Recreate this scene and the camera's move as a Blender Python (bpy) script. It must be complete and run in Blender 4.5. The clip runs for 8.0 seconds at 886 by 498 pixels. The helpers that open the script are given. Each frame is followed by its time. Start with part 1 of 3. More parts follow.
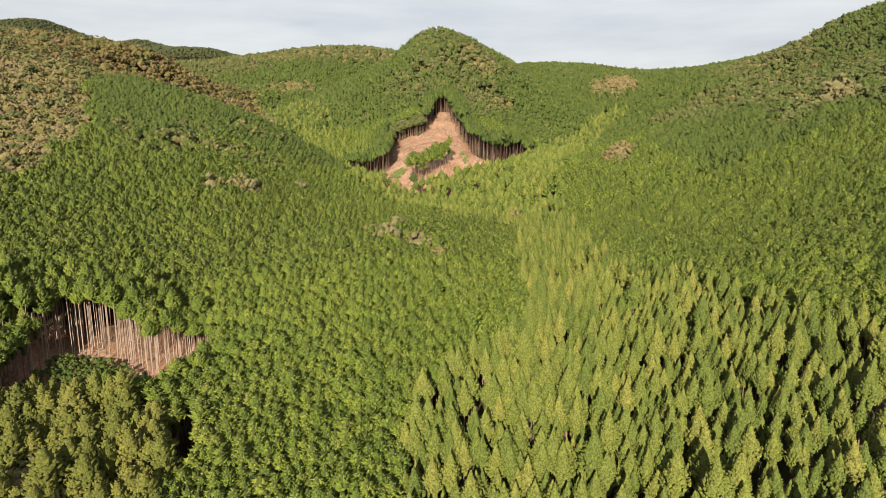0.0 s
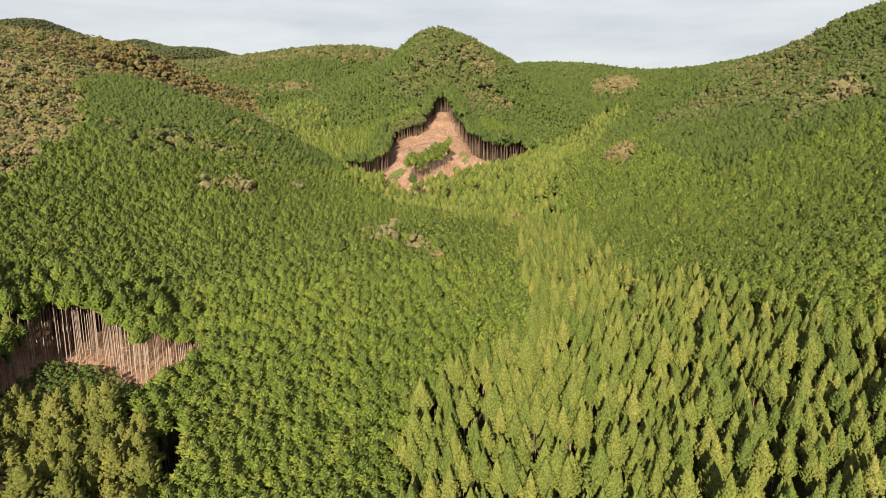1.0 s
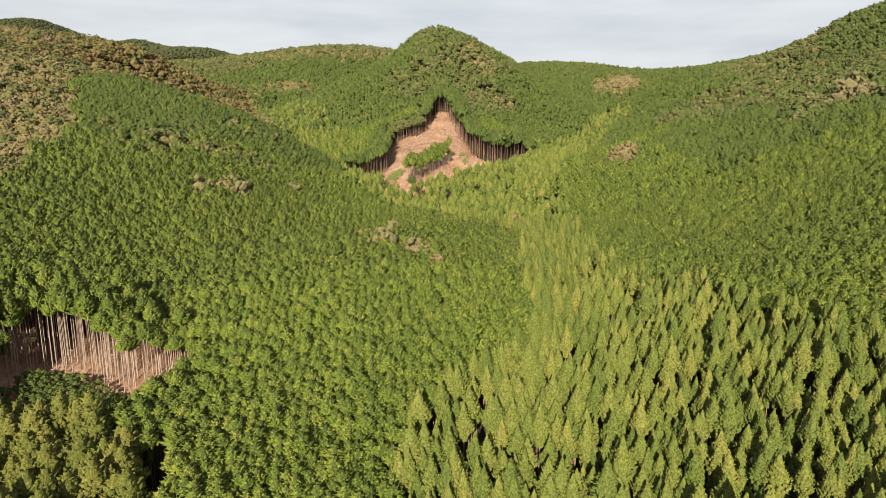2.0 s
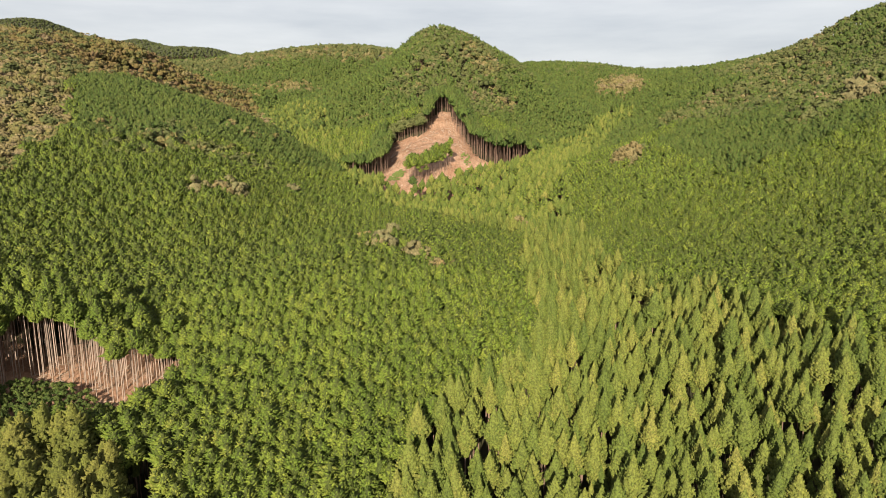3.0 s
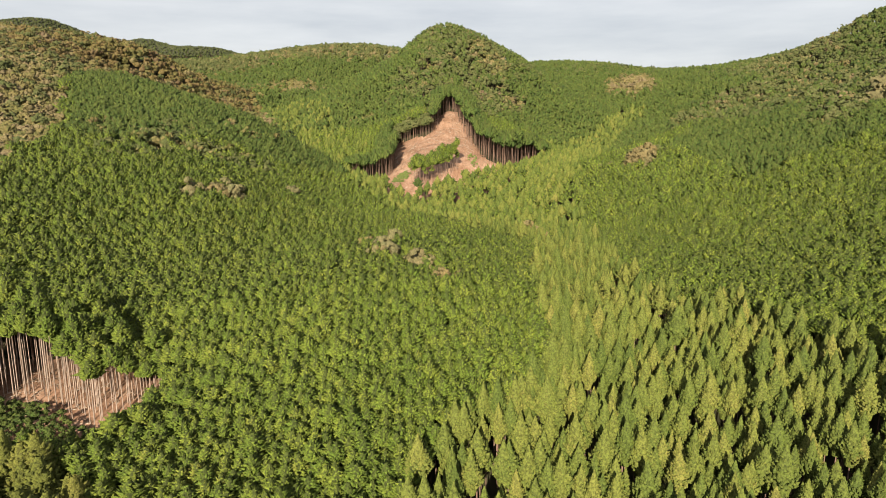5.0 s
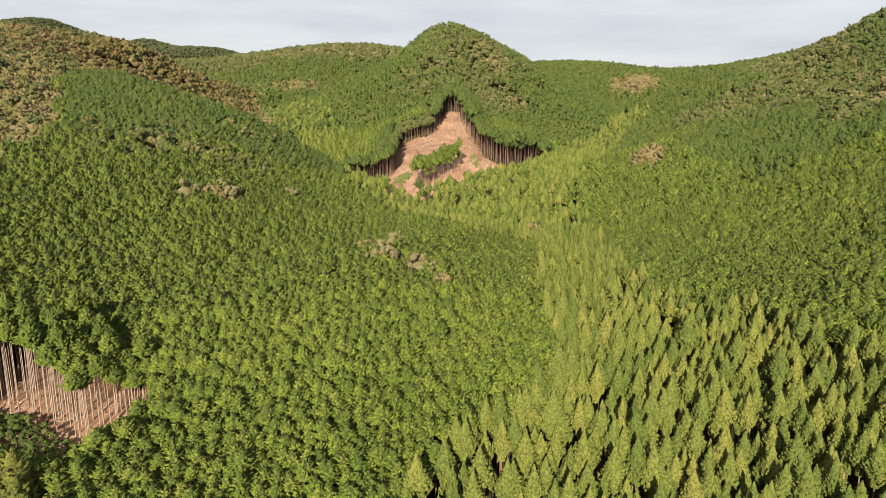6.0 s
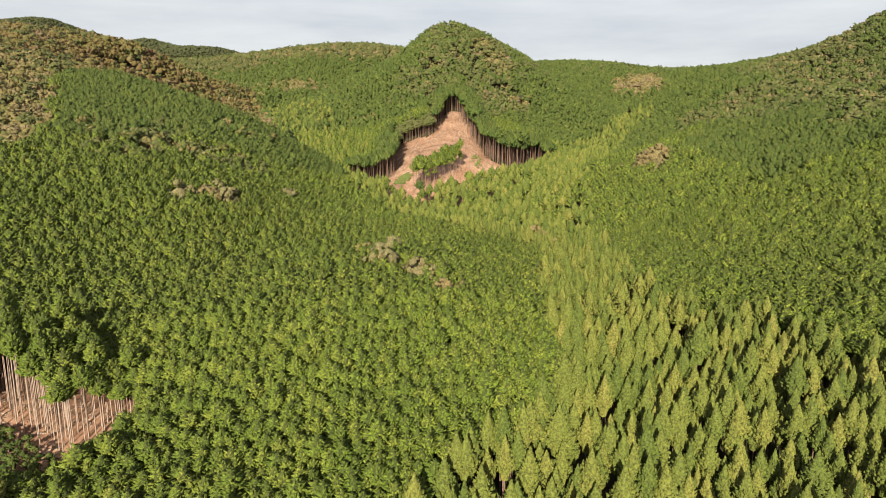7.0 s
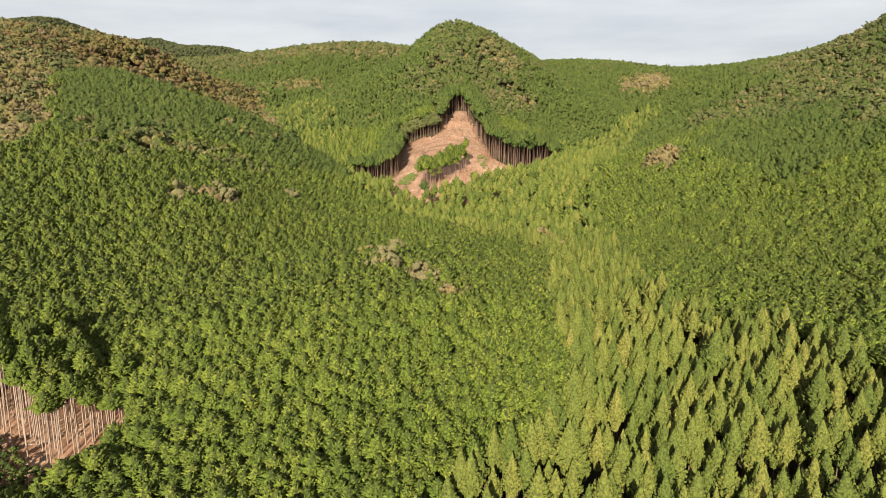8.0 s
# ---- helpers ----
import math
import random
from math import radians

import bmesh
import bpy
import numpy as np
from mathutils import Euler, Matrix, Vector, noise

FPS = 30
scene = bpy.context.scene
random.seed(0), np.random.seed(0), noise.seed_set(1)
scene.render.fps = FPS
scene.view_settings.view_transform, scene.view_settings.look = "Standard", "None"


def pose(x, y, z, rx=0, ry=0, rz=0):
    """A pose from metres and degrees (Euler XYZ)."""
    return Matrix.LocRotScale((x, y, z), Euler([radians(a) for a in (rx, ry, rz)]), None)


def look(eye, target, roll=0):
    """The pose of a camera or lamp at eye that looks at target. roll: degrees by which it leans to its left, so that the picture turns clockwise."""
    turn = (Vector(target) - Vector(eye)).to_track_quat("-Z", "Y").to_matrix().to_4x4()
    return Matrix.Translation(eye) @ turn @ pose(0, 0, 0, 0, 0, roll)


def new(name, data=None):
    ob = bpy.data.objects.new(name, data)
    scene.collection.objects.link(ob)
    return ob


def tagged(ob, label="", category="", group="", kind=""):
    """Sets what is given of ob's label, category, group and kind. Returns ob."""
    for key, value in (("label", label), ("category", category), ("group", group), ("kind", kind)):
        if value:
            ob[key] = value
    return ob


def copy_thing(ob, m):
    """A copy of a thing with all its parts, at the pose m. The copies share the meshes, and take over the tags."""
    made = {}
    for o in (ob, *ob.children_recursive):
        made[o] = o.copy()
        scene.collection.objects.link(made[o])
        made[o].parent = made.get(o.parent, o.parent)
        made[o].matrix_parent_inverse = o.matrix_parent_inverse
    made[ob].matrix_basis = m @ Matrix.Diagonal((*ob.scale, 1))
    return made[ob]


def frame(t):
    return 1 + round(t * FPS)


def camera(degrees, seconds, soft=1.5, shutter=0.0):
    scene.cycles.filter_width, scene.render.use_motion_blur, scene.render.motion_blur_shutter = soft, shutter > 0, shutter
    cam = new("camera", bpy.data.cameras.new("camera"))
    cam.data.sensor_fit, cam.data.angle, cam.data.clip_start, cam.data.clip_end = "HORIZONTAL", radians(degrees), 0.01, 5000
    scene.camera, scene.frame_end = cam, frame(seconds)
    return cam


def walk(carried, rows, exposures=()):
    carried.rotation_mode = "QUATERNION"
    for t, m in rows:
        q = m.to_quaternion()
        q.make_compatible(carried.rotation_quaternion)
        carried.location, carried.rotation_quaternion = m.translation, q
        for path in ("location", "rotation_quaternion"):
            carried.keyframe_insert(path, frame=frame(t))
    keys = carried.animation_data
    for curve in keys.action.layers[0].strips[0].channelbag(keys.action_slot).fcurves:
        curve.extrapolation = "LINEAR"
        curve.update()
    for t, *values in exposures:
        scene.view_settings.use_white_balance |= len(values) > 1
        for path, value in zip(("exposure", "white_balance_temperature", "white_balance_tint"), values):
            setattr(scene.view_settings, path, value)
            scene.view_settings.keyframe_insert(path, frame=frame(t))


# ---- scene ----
cam = camera(69.2, 8.0, soft=0.5)
METRES, EYE, TILT, LEAN, TURN = 60.0, 100.0, -11.0, 0.0, 0.0
ROWS = [
    (0.0, 0.0, 0.0, 0.0, 0.0, 0.0, -0.0),
    (0.5, 0.0027, 0.0574, 0.0092, 0.0, 0.01, 0.01),
    (1.0, 0.0054, 0.1161, 0.019, 0.0, 0.02, 0.02),
    (1.5, 0.0081, 0.1761, 0.0286, 0.0, 0.03, 0.02),
    (3.0, 0.0152, 0.3617, 0.0601, 0.17, 0.07, -0.04),
    (3.5, 0.0177, 0.4254, 0.0717, 0.37, 0.07, -0.09),
    (4.0, 0.0201, 0.4898, 0.0832, 0.51, 0.09, -0.13),
    (4.5, 0.022, 0.5543, 0.0949, 0.64, 0.09, -0.18),
    (6.0, 0.0272, 0.7441, 0.1301, 0.96, 0.12, -0.29),
    (6.5, 0.0288, 0.8057, 0.1417, 1.02, 0.12, -0.32),
    (7.0, 0.0304, 0.8664, 0.1529, 1.09, 0.13, -0.35),
    (7.5, 0.0318, 0.9256, 0.1637, 1.25, 0.13, -0.4),
    (8.0, 0.0329, 0.9841, 0.1743, 1.57, 0.1, -0.49),
]
walk(cam, [(t, pose(0, 0, EYE, TILT, LEAN, TURN) @ pose(METRES * x, METRES * y, METRES * z, 90 + pitch, roll, yaw)) for t, x, y, z, yaw, pitch, roll in ROWS])

# ---- light ----
SUN_ELEV, SUN_AZ = 23.5, 188.0     # degrees up, and clockwise from +y: behind the flight, a little to its left


def build_world():
    w = bpy.data.worlds.new("sky")
    w.use_nodes = True
    scene.world = w
    nt = w.node_tree
    nt.nodes.clear()
    out = nt.nodes.new("ShaderNodeOutputWorld")
    bg = nt.nodes.new("ShaderNodeBackground")
    sky = nt.nodes.new("ShaderNodeTexSky")
    sky.sky_type, sky.sun_disc = "NISHITA", False
    sky.sun_elevation, sky.sun_rotation = radians(SUN_ELEV), radians(SUN_AZ)
    sky.air_density, sky.dust_density = 1.0, 2.0
    tc = nt.nodes.new("ShaderNodeTexCoord")
    mp = nt.nodes.new("ShaderNodeMapping")
    mp.inputs["Scale"].default_value = (2.2, 2.2, 13.0)
    mp.inputs["Location"].default_value = (0.35, 0.1, 0.2)
    n1 = nt.nodes.new("ShaderNodeTexNoise")
    n1.inputs["Scale"].default_value, n1.inputs["Detail"].default_value = 1.6, 7.0
    n1.inputs["Roughness"].default_value = 0.55
    ramp = nt.nodes.new("ShaderNodeValToRGB")
    ramp.color_ramp.elements[0].position, ramp.color_ramp.elements[0].color = 0.30, (5.9, 6.15, 6.55, 1)
    ramp.color_ramp.elements[1].position, ramp.color_ramp.elements[1].color = 0.66, (7.85, 7.95, 8.1, 1)
    mix = nt.nodes.new("ShaderNodeMixRGB")
    mix.inputs["Fac"].default_value = 0.86
    nt.links.new(tc.outputs["Generated"], mp.inputs["Vector"])
    nt.links.new(mp.outputs["Vector"], n1.inputs["Vector"])
    nt.links.new(n1.outputs["Fac"], ramp.inputs["Fac"])
    nt.links.new(sky.outputs["Color"], mix.inputs["Color1"])
    nt.links.new(ramp.outputs["Color"], mix.inputs["Color2"])
    nt.links.new(mix.outputs["Color"], bg.inputs["Color"])
    bg.inputs["Strength"].default_value = 0.05
    nt.links.new(bg.outputs["Background"], out.inputs["Surface"])


build_world()
sun_data = bpy.data.lights.new("sun", "SUN")
sun_data.energy, sun_data.angle, sun_data.color = 5.0, radians(0.5), (1.0, 0.90, 0.72)
sun = new("sun", sun_data)
_e, _a = radians(SUN_ELEV), radians(SUN_AZ)
_to_sun = Vector((math.sin(_a) * math.cos(_e), math.cos(_a) * math.cos(_e), math.sin(_e)))
sun.matrix_world = look(_to_sun * 600, (0, 0, 0))
scene.view_settings.exposure = 1.17


# ---- materials ----
def node(nt, kind, **values):
    n = nt.nodes.new(kind)
    for key, value in values.items():
        n.inputs[key].default_value = value
    return n


def material(name, rough=0.7, spec=0.2):
    m = bpy.data.materials.new(name)
    m.use_nodes = True
    nt = m.node_tree
    b = nt.nodes["Principled BSDF"]
    b.inputs["Roughness"].default_value = rough
    b.inputs["Specular IOR Level"].default_value = spec
    return m, nt, b


def ramp_node(nt, stops):
    r = nt.nodes.new("ShaderNodeValToRGB")
    els = r.color_ramp.elements
    while len(els) < len(stops):
        els.new(0.5)
    for el, (p, c) in zip(els, stops):
        el.position, el.color = p, (*c, 1)
    return r


def math_node(nt, op, a, b=0.0):
    n = nt.nodes.new("ShaderNodeMath")
    n.operation = op
    for socket, v in zip(n.inputs, (a, b)):
        if isinstance(v, (int, float)):
            socket.default_value = v
        else:
            nt.links.new(v, socket)
    return n.outputs[0]


def foliage(name, stops, spread=0.25, patch=0.25, frond_scale=2.6, relief=1.0):
    """Leaves: the hue of each tree (its tint, or the object's random number), of each spray, and of the stand."""
    m, nt, b = material(name, 0.62, 0.18)
    at = nt.nodes.new("ShaderNodeAttribute")
    at.attribute_name = "tint"
    oi = nt.nodes.new("ShaderNodeObjectInfo")
    geo = nt.nodes.new("ShaderNodeNewGeometry")
    stand = node(nt, "ShaderNodeTexNoise", Scale=0.018, Detail=3.0)
    nt.links.new(geo.outputs["Position"], stand.inputs["Vector"])
    tree = math_node(nt, "FRACT", math_node(nt, "ADD", at.outputs["Fac"], oi.outputs["Random"]))
    a = math_node(nt, "MULTIPLY", tree, 1.0 - spread - patch)
    c = math_node(nt, "MULTIPLY", geo.outputs["Random Per Island"], spread)
    s = math_node(nt, "MULTIPLY", stand.outputs["Fac"], patch)
    f = math_node(nt, "ADD", math_node(nt, "ADD", a, c), s)
    r = ramp_node(nt, stops)
    nt.links.new(f, r.inputs["Fac"])
    # Random dark mottling: shade of the small gaps in the leaves, put into the colour.
    crevice = node(nt, "ShaderNodeTexNoise", Scale=1.9, Detail=3.0, Roughness=0.75)
    nt.links.new(geo.outputs["Position"], crevice.inputs["Vector"])
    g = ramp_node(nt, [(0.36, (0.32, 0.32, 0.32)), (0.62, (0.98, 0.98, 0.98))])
    nt.links.new(crevice.outputs["Fac"], g.inputs["Fac"])
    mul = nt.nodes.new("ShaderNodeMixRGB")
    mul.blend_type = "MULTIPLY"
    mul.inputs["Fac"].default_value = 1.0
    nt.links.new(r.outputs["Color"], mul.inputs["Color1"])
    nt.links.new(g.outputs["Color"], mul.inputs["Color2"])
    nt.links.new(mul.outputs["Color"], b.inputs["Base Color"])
    b.inputs["Diffuse Roughness"].default_value = 1.0
    frond = node(nt, "ShaderNodeTexNoise", Scale=frond_scale, Detail=3.0, Roughness=0.75)
    nt.links.new(geo.outputs["Position"], frond.inputs["Vector"])
    bp = node(nt, "ShaderNodeBump", Strength=1.0, Distance=relief / frond_scale)
    nt.links.new(frond.outputs["Fac"], bp.inputs["Height"])
    nt.links.new(bp.outputs["Normal"], b.inputs["Normal"])
    return m


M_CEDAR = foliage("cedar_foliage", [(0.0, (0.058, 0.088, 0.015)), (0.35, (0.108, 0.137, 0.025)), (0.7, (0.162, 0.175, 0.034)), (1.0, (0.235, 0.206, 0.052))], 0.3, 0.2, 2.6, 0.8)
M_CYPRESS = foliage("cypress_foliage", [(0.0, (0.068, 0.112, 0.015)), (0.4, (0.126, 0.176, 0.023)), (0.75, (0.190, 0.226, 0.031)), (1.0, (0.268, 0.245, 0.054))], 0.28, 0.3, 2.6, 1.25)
# Duller copy of the cypress green, with grazing sun and haze painted in.
M_DULL = foliage("dimmed_cypress_foliage", [(0.0, (0.043, 0.076, 0.018)), (0.4, (0.080, 0.124, 0.025)), (0.75, (0.124, 0.164, 0.033)), (1.0, (0.190, 0.184, 0.056))], 0.16, 0.28, 2.0, 1.15)
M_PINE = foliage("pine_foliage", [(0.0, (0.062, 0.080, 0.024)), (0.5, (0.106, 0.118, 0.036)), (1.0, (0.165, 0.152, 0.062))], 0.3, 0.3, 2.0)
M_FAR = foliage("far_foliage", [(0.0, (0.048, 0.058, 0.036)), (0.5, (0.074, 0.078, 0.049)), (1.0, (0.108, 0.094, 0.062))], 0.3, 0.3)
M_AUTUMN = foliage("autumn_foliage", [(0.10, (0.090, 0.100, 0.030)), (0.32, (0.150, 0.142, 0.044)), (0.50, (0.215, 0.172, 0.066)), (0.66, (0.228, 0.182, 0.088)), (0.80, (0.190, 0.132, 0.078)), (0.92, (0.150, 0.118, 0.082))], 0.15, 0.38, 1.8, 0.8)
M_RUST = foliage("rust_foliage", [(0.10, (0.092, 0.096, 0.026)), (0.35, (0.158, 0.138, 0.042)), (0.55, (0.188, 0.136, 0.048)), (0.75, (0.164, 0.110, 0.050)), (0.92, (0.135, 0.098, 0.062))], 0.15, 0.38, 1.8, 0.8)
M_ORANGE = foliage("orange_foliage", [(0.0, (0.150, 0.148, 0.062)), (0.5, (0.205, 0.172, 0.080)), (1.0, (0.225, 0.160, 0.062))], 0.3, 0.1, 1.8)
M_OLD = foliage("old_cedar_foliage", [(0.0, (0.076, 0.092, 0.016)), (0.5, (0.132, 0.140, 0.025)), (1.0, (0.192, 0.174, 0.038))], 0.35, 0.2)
# Cypress crown cores: a darker green that paints the shade between the sprays.
M_CROWN_SHADE = foliage("crown_shade_green", [(0.0, (0.050, 0.070, 0.013)), (1.0, (0.086, 0.102, 0.020))], 0.3, 0.3)
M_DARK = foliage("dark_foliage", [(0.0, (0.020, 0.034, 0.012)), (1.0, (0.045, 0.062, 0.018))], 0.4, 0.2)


def bark_material(name, deep, middle, pale):
    m, nt, b = material(name, 0.85, 0.15)
    tc = nt.nodes.new("ShaderNodeTexCoord")
    mp = nt.nodes.new("ShaderNodeMapping")
    mp.inputs["Scale"].default_value = (6, 6, 0.5)
    nt.links.new(tc.outputs["Object"], mp.inputs["Vector"])
    n = node(nt, "ShaderNodeTexNoise", Scale=1.5, Detail=4.0)
    nt.links.new(mp.outputs["Vector"], n.inputs["Vector"])
    r = ramp_node(nt, [(0.3, deep), (0.55, middle), (0.75, pale)])
    nt.links.new(n.outputs["Fac"], r.inputs["Fac"])
    nt.links.new(r.outputs["Color"], b.inputs["Base Color"])
    bp = node(nt, "ShaderNodeBump", Strength=0.6, Distance=0.03)
    nt.links.new(n.outputs["Fac"], bp.inputs["Height"])
    nt.links.new(bp.outputs["Normal"], b.inputs["Normal"])
    return m


M_PALE = bark_material("pale_bark", (0.17, 0.117, 0.088), (0.30, 0.228, 0.184), (0.38, 0.308, 0.262))
M_BARK = bark_material("brown_bark", (0.09, 0.052, 0.036), (0.187, 0.120, 0.090), (0.27, 0.192, 0.155))


def soil_material():
    """Bare earth: broad tone, clods and litter, and rills that run down the slope."""
    m, nt, b = material("bare_soil", 0.92, 0.1)
    geo = nt.nodes.new("ShaderNodeNewGeometry")
    mp = nt.nodes.new("ShaderNodeMapping")
    mp.inputs["Scale"].default_value = (1.0, 0.16, 0.16)
    nt.links.new(geo.outputs["Position"], mp.inputs["Vector"])
    big = node(nt, "ShaderNodeTexNoise", Scale=0.07, Detail=5.0)
    fine = node(nt, "ShaderNodeTexNoise", Scale=0.75, Detail=7.0, Roughness=0.75)
    rill = node(nt, "ShaderNodeTexNoise", Scale=0.55, Detail=4.0, Roughness=0.6)
    nt.links.new(geo.outputs["Position"], big.inputs["Vector"])
    nt.links.new(geo.outputs["Position"], fine.inputs["Vector"])
    nt.links.new(mp.outputs["Vector"], rill.inputs["Vector"])
    f = math_node(nt, "ADD", math_node(nt, "MULTIPLY", big.outputs["Fac"], 0.35), math_node(nt, "MULTIPLY", fine.outputs["Fac"], 0.4))
    f = math_node(nt, "ADD", f, math_node(nt, "MULTIPLY", rill.outputs["Fac"], 0.25))
    r = ramp_node(nt, [(0.38, (0.125, 0.066, 0.040)), (0.46, (0.230, 0.128, 0.080)), (0.53, (0.305, 0.182, 0.120)), (0.62, (0.385, 0.262, 0.187))])
    nt.links.new(f, r.inputs["Fac"])
    nt.links.new(r.outputs["Color"], b.inputs["Base Color"])
    bp = node(nt, "ShaderNodeBump", Strength=1.0, Distance=0.7)
    nt.links.new(f, bp.inputs["Height"])
    nt.links.new(bp.outputs["Normal"], b.inputs["Normal"])
    return m


M_SOIL = soil_material()


def far_material():
    """Forest floor and far wooded hills."""
    m, nt, b = material("wooded_ground", 0.9, 0.1)
    geo = nt.nodes.new("ShaderNodeNewGeometry")
    n = node(nt, "ShaderNodeTexNoise", Scale=0.05, Detail=8.0, Roughness=0.7)
    nt.links.new(geo.outputs["Position"], n.inputs["Vector"])
    r = ramp_node(nt, [(0.35, (0.026, 0.026, 0.013)), (0.55, (0.045, 0.042, 0.021)), (0.7, (0.072, 0.055, 0.032))])
    nt.links.new(n.outputs["Fac"], r.inputs["Fac"])
    nt.links.new(r.outputs["Color"], b.inputs["Base Color"])
    return m


M_FLOOR = far_material()

# ---- the lie of the land: ridge, flank and gully lines (x, y, height of the treetops, which stand STAND above the ground) ----
STAND = 18.0
LAND = dict(
    valley=[(-260, 40, 12), (0, 20, 4), (260, 40, 15), (-60, 112, 20), (0, 112, 16), (70, 115, 17)],
    spur=[(-11, 141, 25), (2, 166, 35), (-20, 205, 48), (-2, 233, 54), (-10, 300, 55), (-20, 380, 53), (-10, 430, 50)],
    spur_flank=[(-43, 139, 26), (-56, 174, 33), (-73, 223, 46), (-77, 321, 50), (-62, 402, 54)],
    cut_foot=[(-15, 458, 52), (5, 486, 63), (22, 510, 71), (44, 545, 78), (66, 590, 81)],
    cut_floor=[(-26, 480, 70), (-8, 510, 80), (12, 532, 86), (30, 562, 91)],
    peak=[(-42, 512, 76), (-20, 560, 97), (-5, 650, 125), (-11, 760, 176), (-10, 863, 224), (-10, 960, 180)],
    peak_sides=[(-61, 863, 190), (-32, 863, 214), (12, 870, 218), (49, 880, 202), (96, 900, 183), (60, 990, 160), (-70, 980, 160)],
    peak_left=[(-89, 682, 111), (-52, 631, 100), (-186, 874, 149), (-64, 840, 183), (-100, 800, 160), (-130, 780, 145), (-147, 750, 128), (-140, 880, 135)],
    peak_right=[(118, 860, 160), (146, 815, 136), (163, 770, 114), (190, 900, 135), (73, 734, 124), (103, 661, 86)],
    left_spur=[(-80, 201, 37), (-145, 213, 44), (-123, 249, 45), (-130, 282, 52), (-134, 301, 59), (-111, 338, 69), (-158, 363, 90),
               (-214, 399, 104), (-255, 434, 122), (-275, 546, 145), (-369, 560, 167), (-350, 640, 170), (-312, 720, 176), (-480, 560, 180)],
    left_crest=[(-237, 540, 136), (-209, 525, 128), (-184, 515, 121), (-162, 510, 114), (-140, 505, 107), (-119, 500, 96), (-95, 500, 82), (-70, 495, 68)],
    left_dip=[(-276, 625, 120), (-245, 610, 109), (-217, 600, 101), (-191, 595, 94), (-166, 590, 90)],
    left_band=[(-315, 700, 162), (-291, 720, 152), (-264, 740, 137), (-240, 775, 130), (-298, 770, 167), (-279, 820, 155), (-258, 860, 147)],
    left_gully=[(-70, 545, 71), (-105, 600, 83), (-146, 655, 98), (-178, 700, 106), (-205, 790, 118), (-330, 850, 150)],
    left_near=[(-98, 146, 28), (-79, 155, 30), (-200, 170, 40), (-300, 300, 100)],
    right_gully=[(57, 152, 25), (76, 176, 32), (80, 236, 44), (68, 269, 46), (80, 399, 51), (130, 720, 95), (195, 800, 108), (233, 903, 150)],
    right_flank=[(95, 165, 36), (112, 174, 46), (122, 293, 53), (156, 293, 58), (169, 317, 67), (138, 383, 66), (420, 600, 165),
                 (220, 220, 80), (330, 330, 125), (600, 700, 260)],
    right_brow=[(108, 430, 80), (144, 470, 95), (181, 500, 109), (225, 510, 116), (261, 535, 130), (304, 560, 140), (363, 590, 148)],
    right_dip=[(173, 560, 80), (215, 590, 97), (267, 600, 106), (307, 625, 121), (356, 650, 133)],
    right_up=[(336, 780, 145), (399, 770, 162)],
    right_crest=[(327, 1080, 184), (421, 1000, 192), (468, 900, 206), (490, 850, 230), (544, 830, 249)],
    back=[(244, 1080, 196), (144, 1090, 199), (600, 1300, 180), (0, 1400, 120), (-75, 1050, 205), (-171, 1100, 228), (-264, 1100, 220), (-330, 1100, 212), (-420, 1000, 190)],
    far=[(-1249, 1900, 374), (-1226, 2050, 420), (-1025, 1950, 322), (-916, 2000, 355), (-813, 1950, 330), (-662, 1850, 313), (-570, 1800, 284), (-420, 1700, 230)],
    beyond=[(-1400, 2400, 250), (-1000, 2350, 230), (-600, 2200, 180), (-200, 2000, 150), (-1700, 2000, 300)],
    around=[(800, 2200, 150), (-800, 1200, 200), (-900, 500, 260), (-700, 1550, 150),
            (900, 300, 260), (0, -600, 60), (-900, -500, 150), (900, -500, 150), (2500, 3200, 150), (-2500, 3200, 250), (2500, -800, 150), (-2500, -800, 150)],
)
_P = np.array([p for line in LAND.values() for p in line], float)


def _kernel(x, y):
    r2 = (x[:, None] - _P[None, :, 0]) ** 2 + (y[:, None] - _P[None, :, 1]) ** 2
    return 0.5e-4 * r2 * np.log(r2 + 1e-6)


def _solve():
    n = len(_P)
    a = np.zeros((n + 3, n + 3))
    a[:n, :n] = _kernel(_P[:, 0], _P[:, 1]) + np.eye(n) * 0.015
    a[:n, n], a[:n, n + 1], a[:n, n + 2] = 1, _P[:, 0] * 1e-3, _P[:, 1] * 1e-3
    a[n:, :n] = a[:n, n:].T
    return np.linalg.solve(a, np.r_[_P[:, 2], 0, 0, 0])


_W = _solve()


def treetops(x, y):
    """The smooth height of the treetops over the plan."""
    x, y = np.atleast_1d(np.asarray(x, float)), np.atleast_1d(np.asarray(y, float))
    out = np.empty(len(x))
    for i in range(0, len(x), 20000):
        xs, ys = x[i:i + 20000], y[i:i + 20000]
        out[i:i + 20000] = _kernel(xs, ys) @ _W[:-3] + _W[-3] + _W[-2] * xs * 1e-3 + _W[-1] * ys * 1e-3
    return out


def ground(x, y):
    x, y = np.atleast_1d(np.asarray(x, float)), np.atleast_1d(np.asarray(y, float))
    roll = np.sin(x * 0.11 + 1.3 * np.sin(y * 0.05)) * np.sin(y * 0.13 + 0.7) + 0.6 * np.sin(x * 0.23 - y * 0.19)
    return treetops(x, y) - STAND + 0.55 * roll


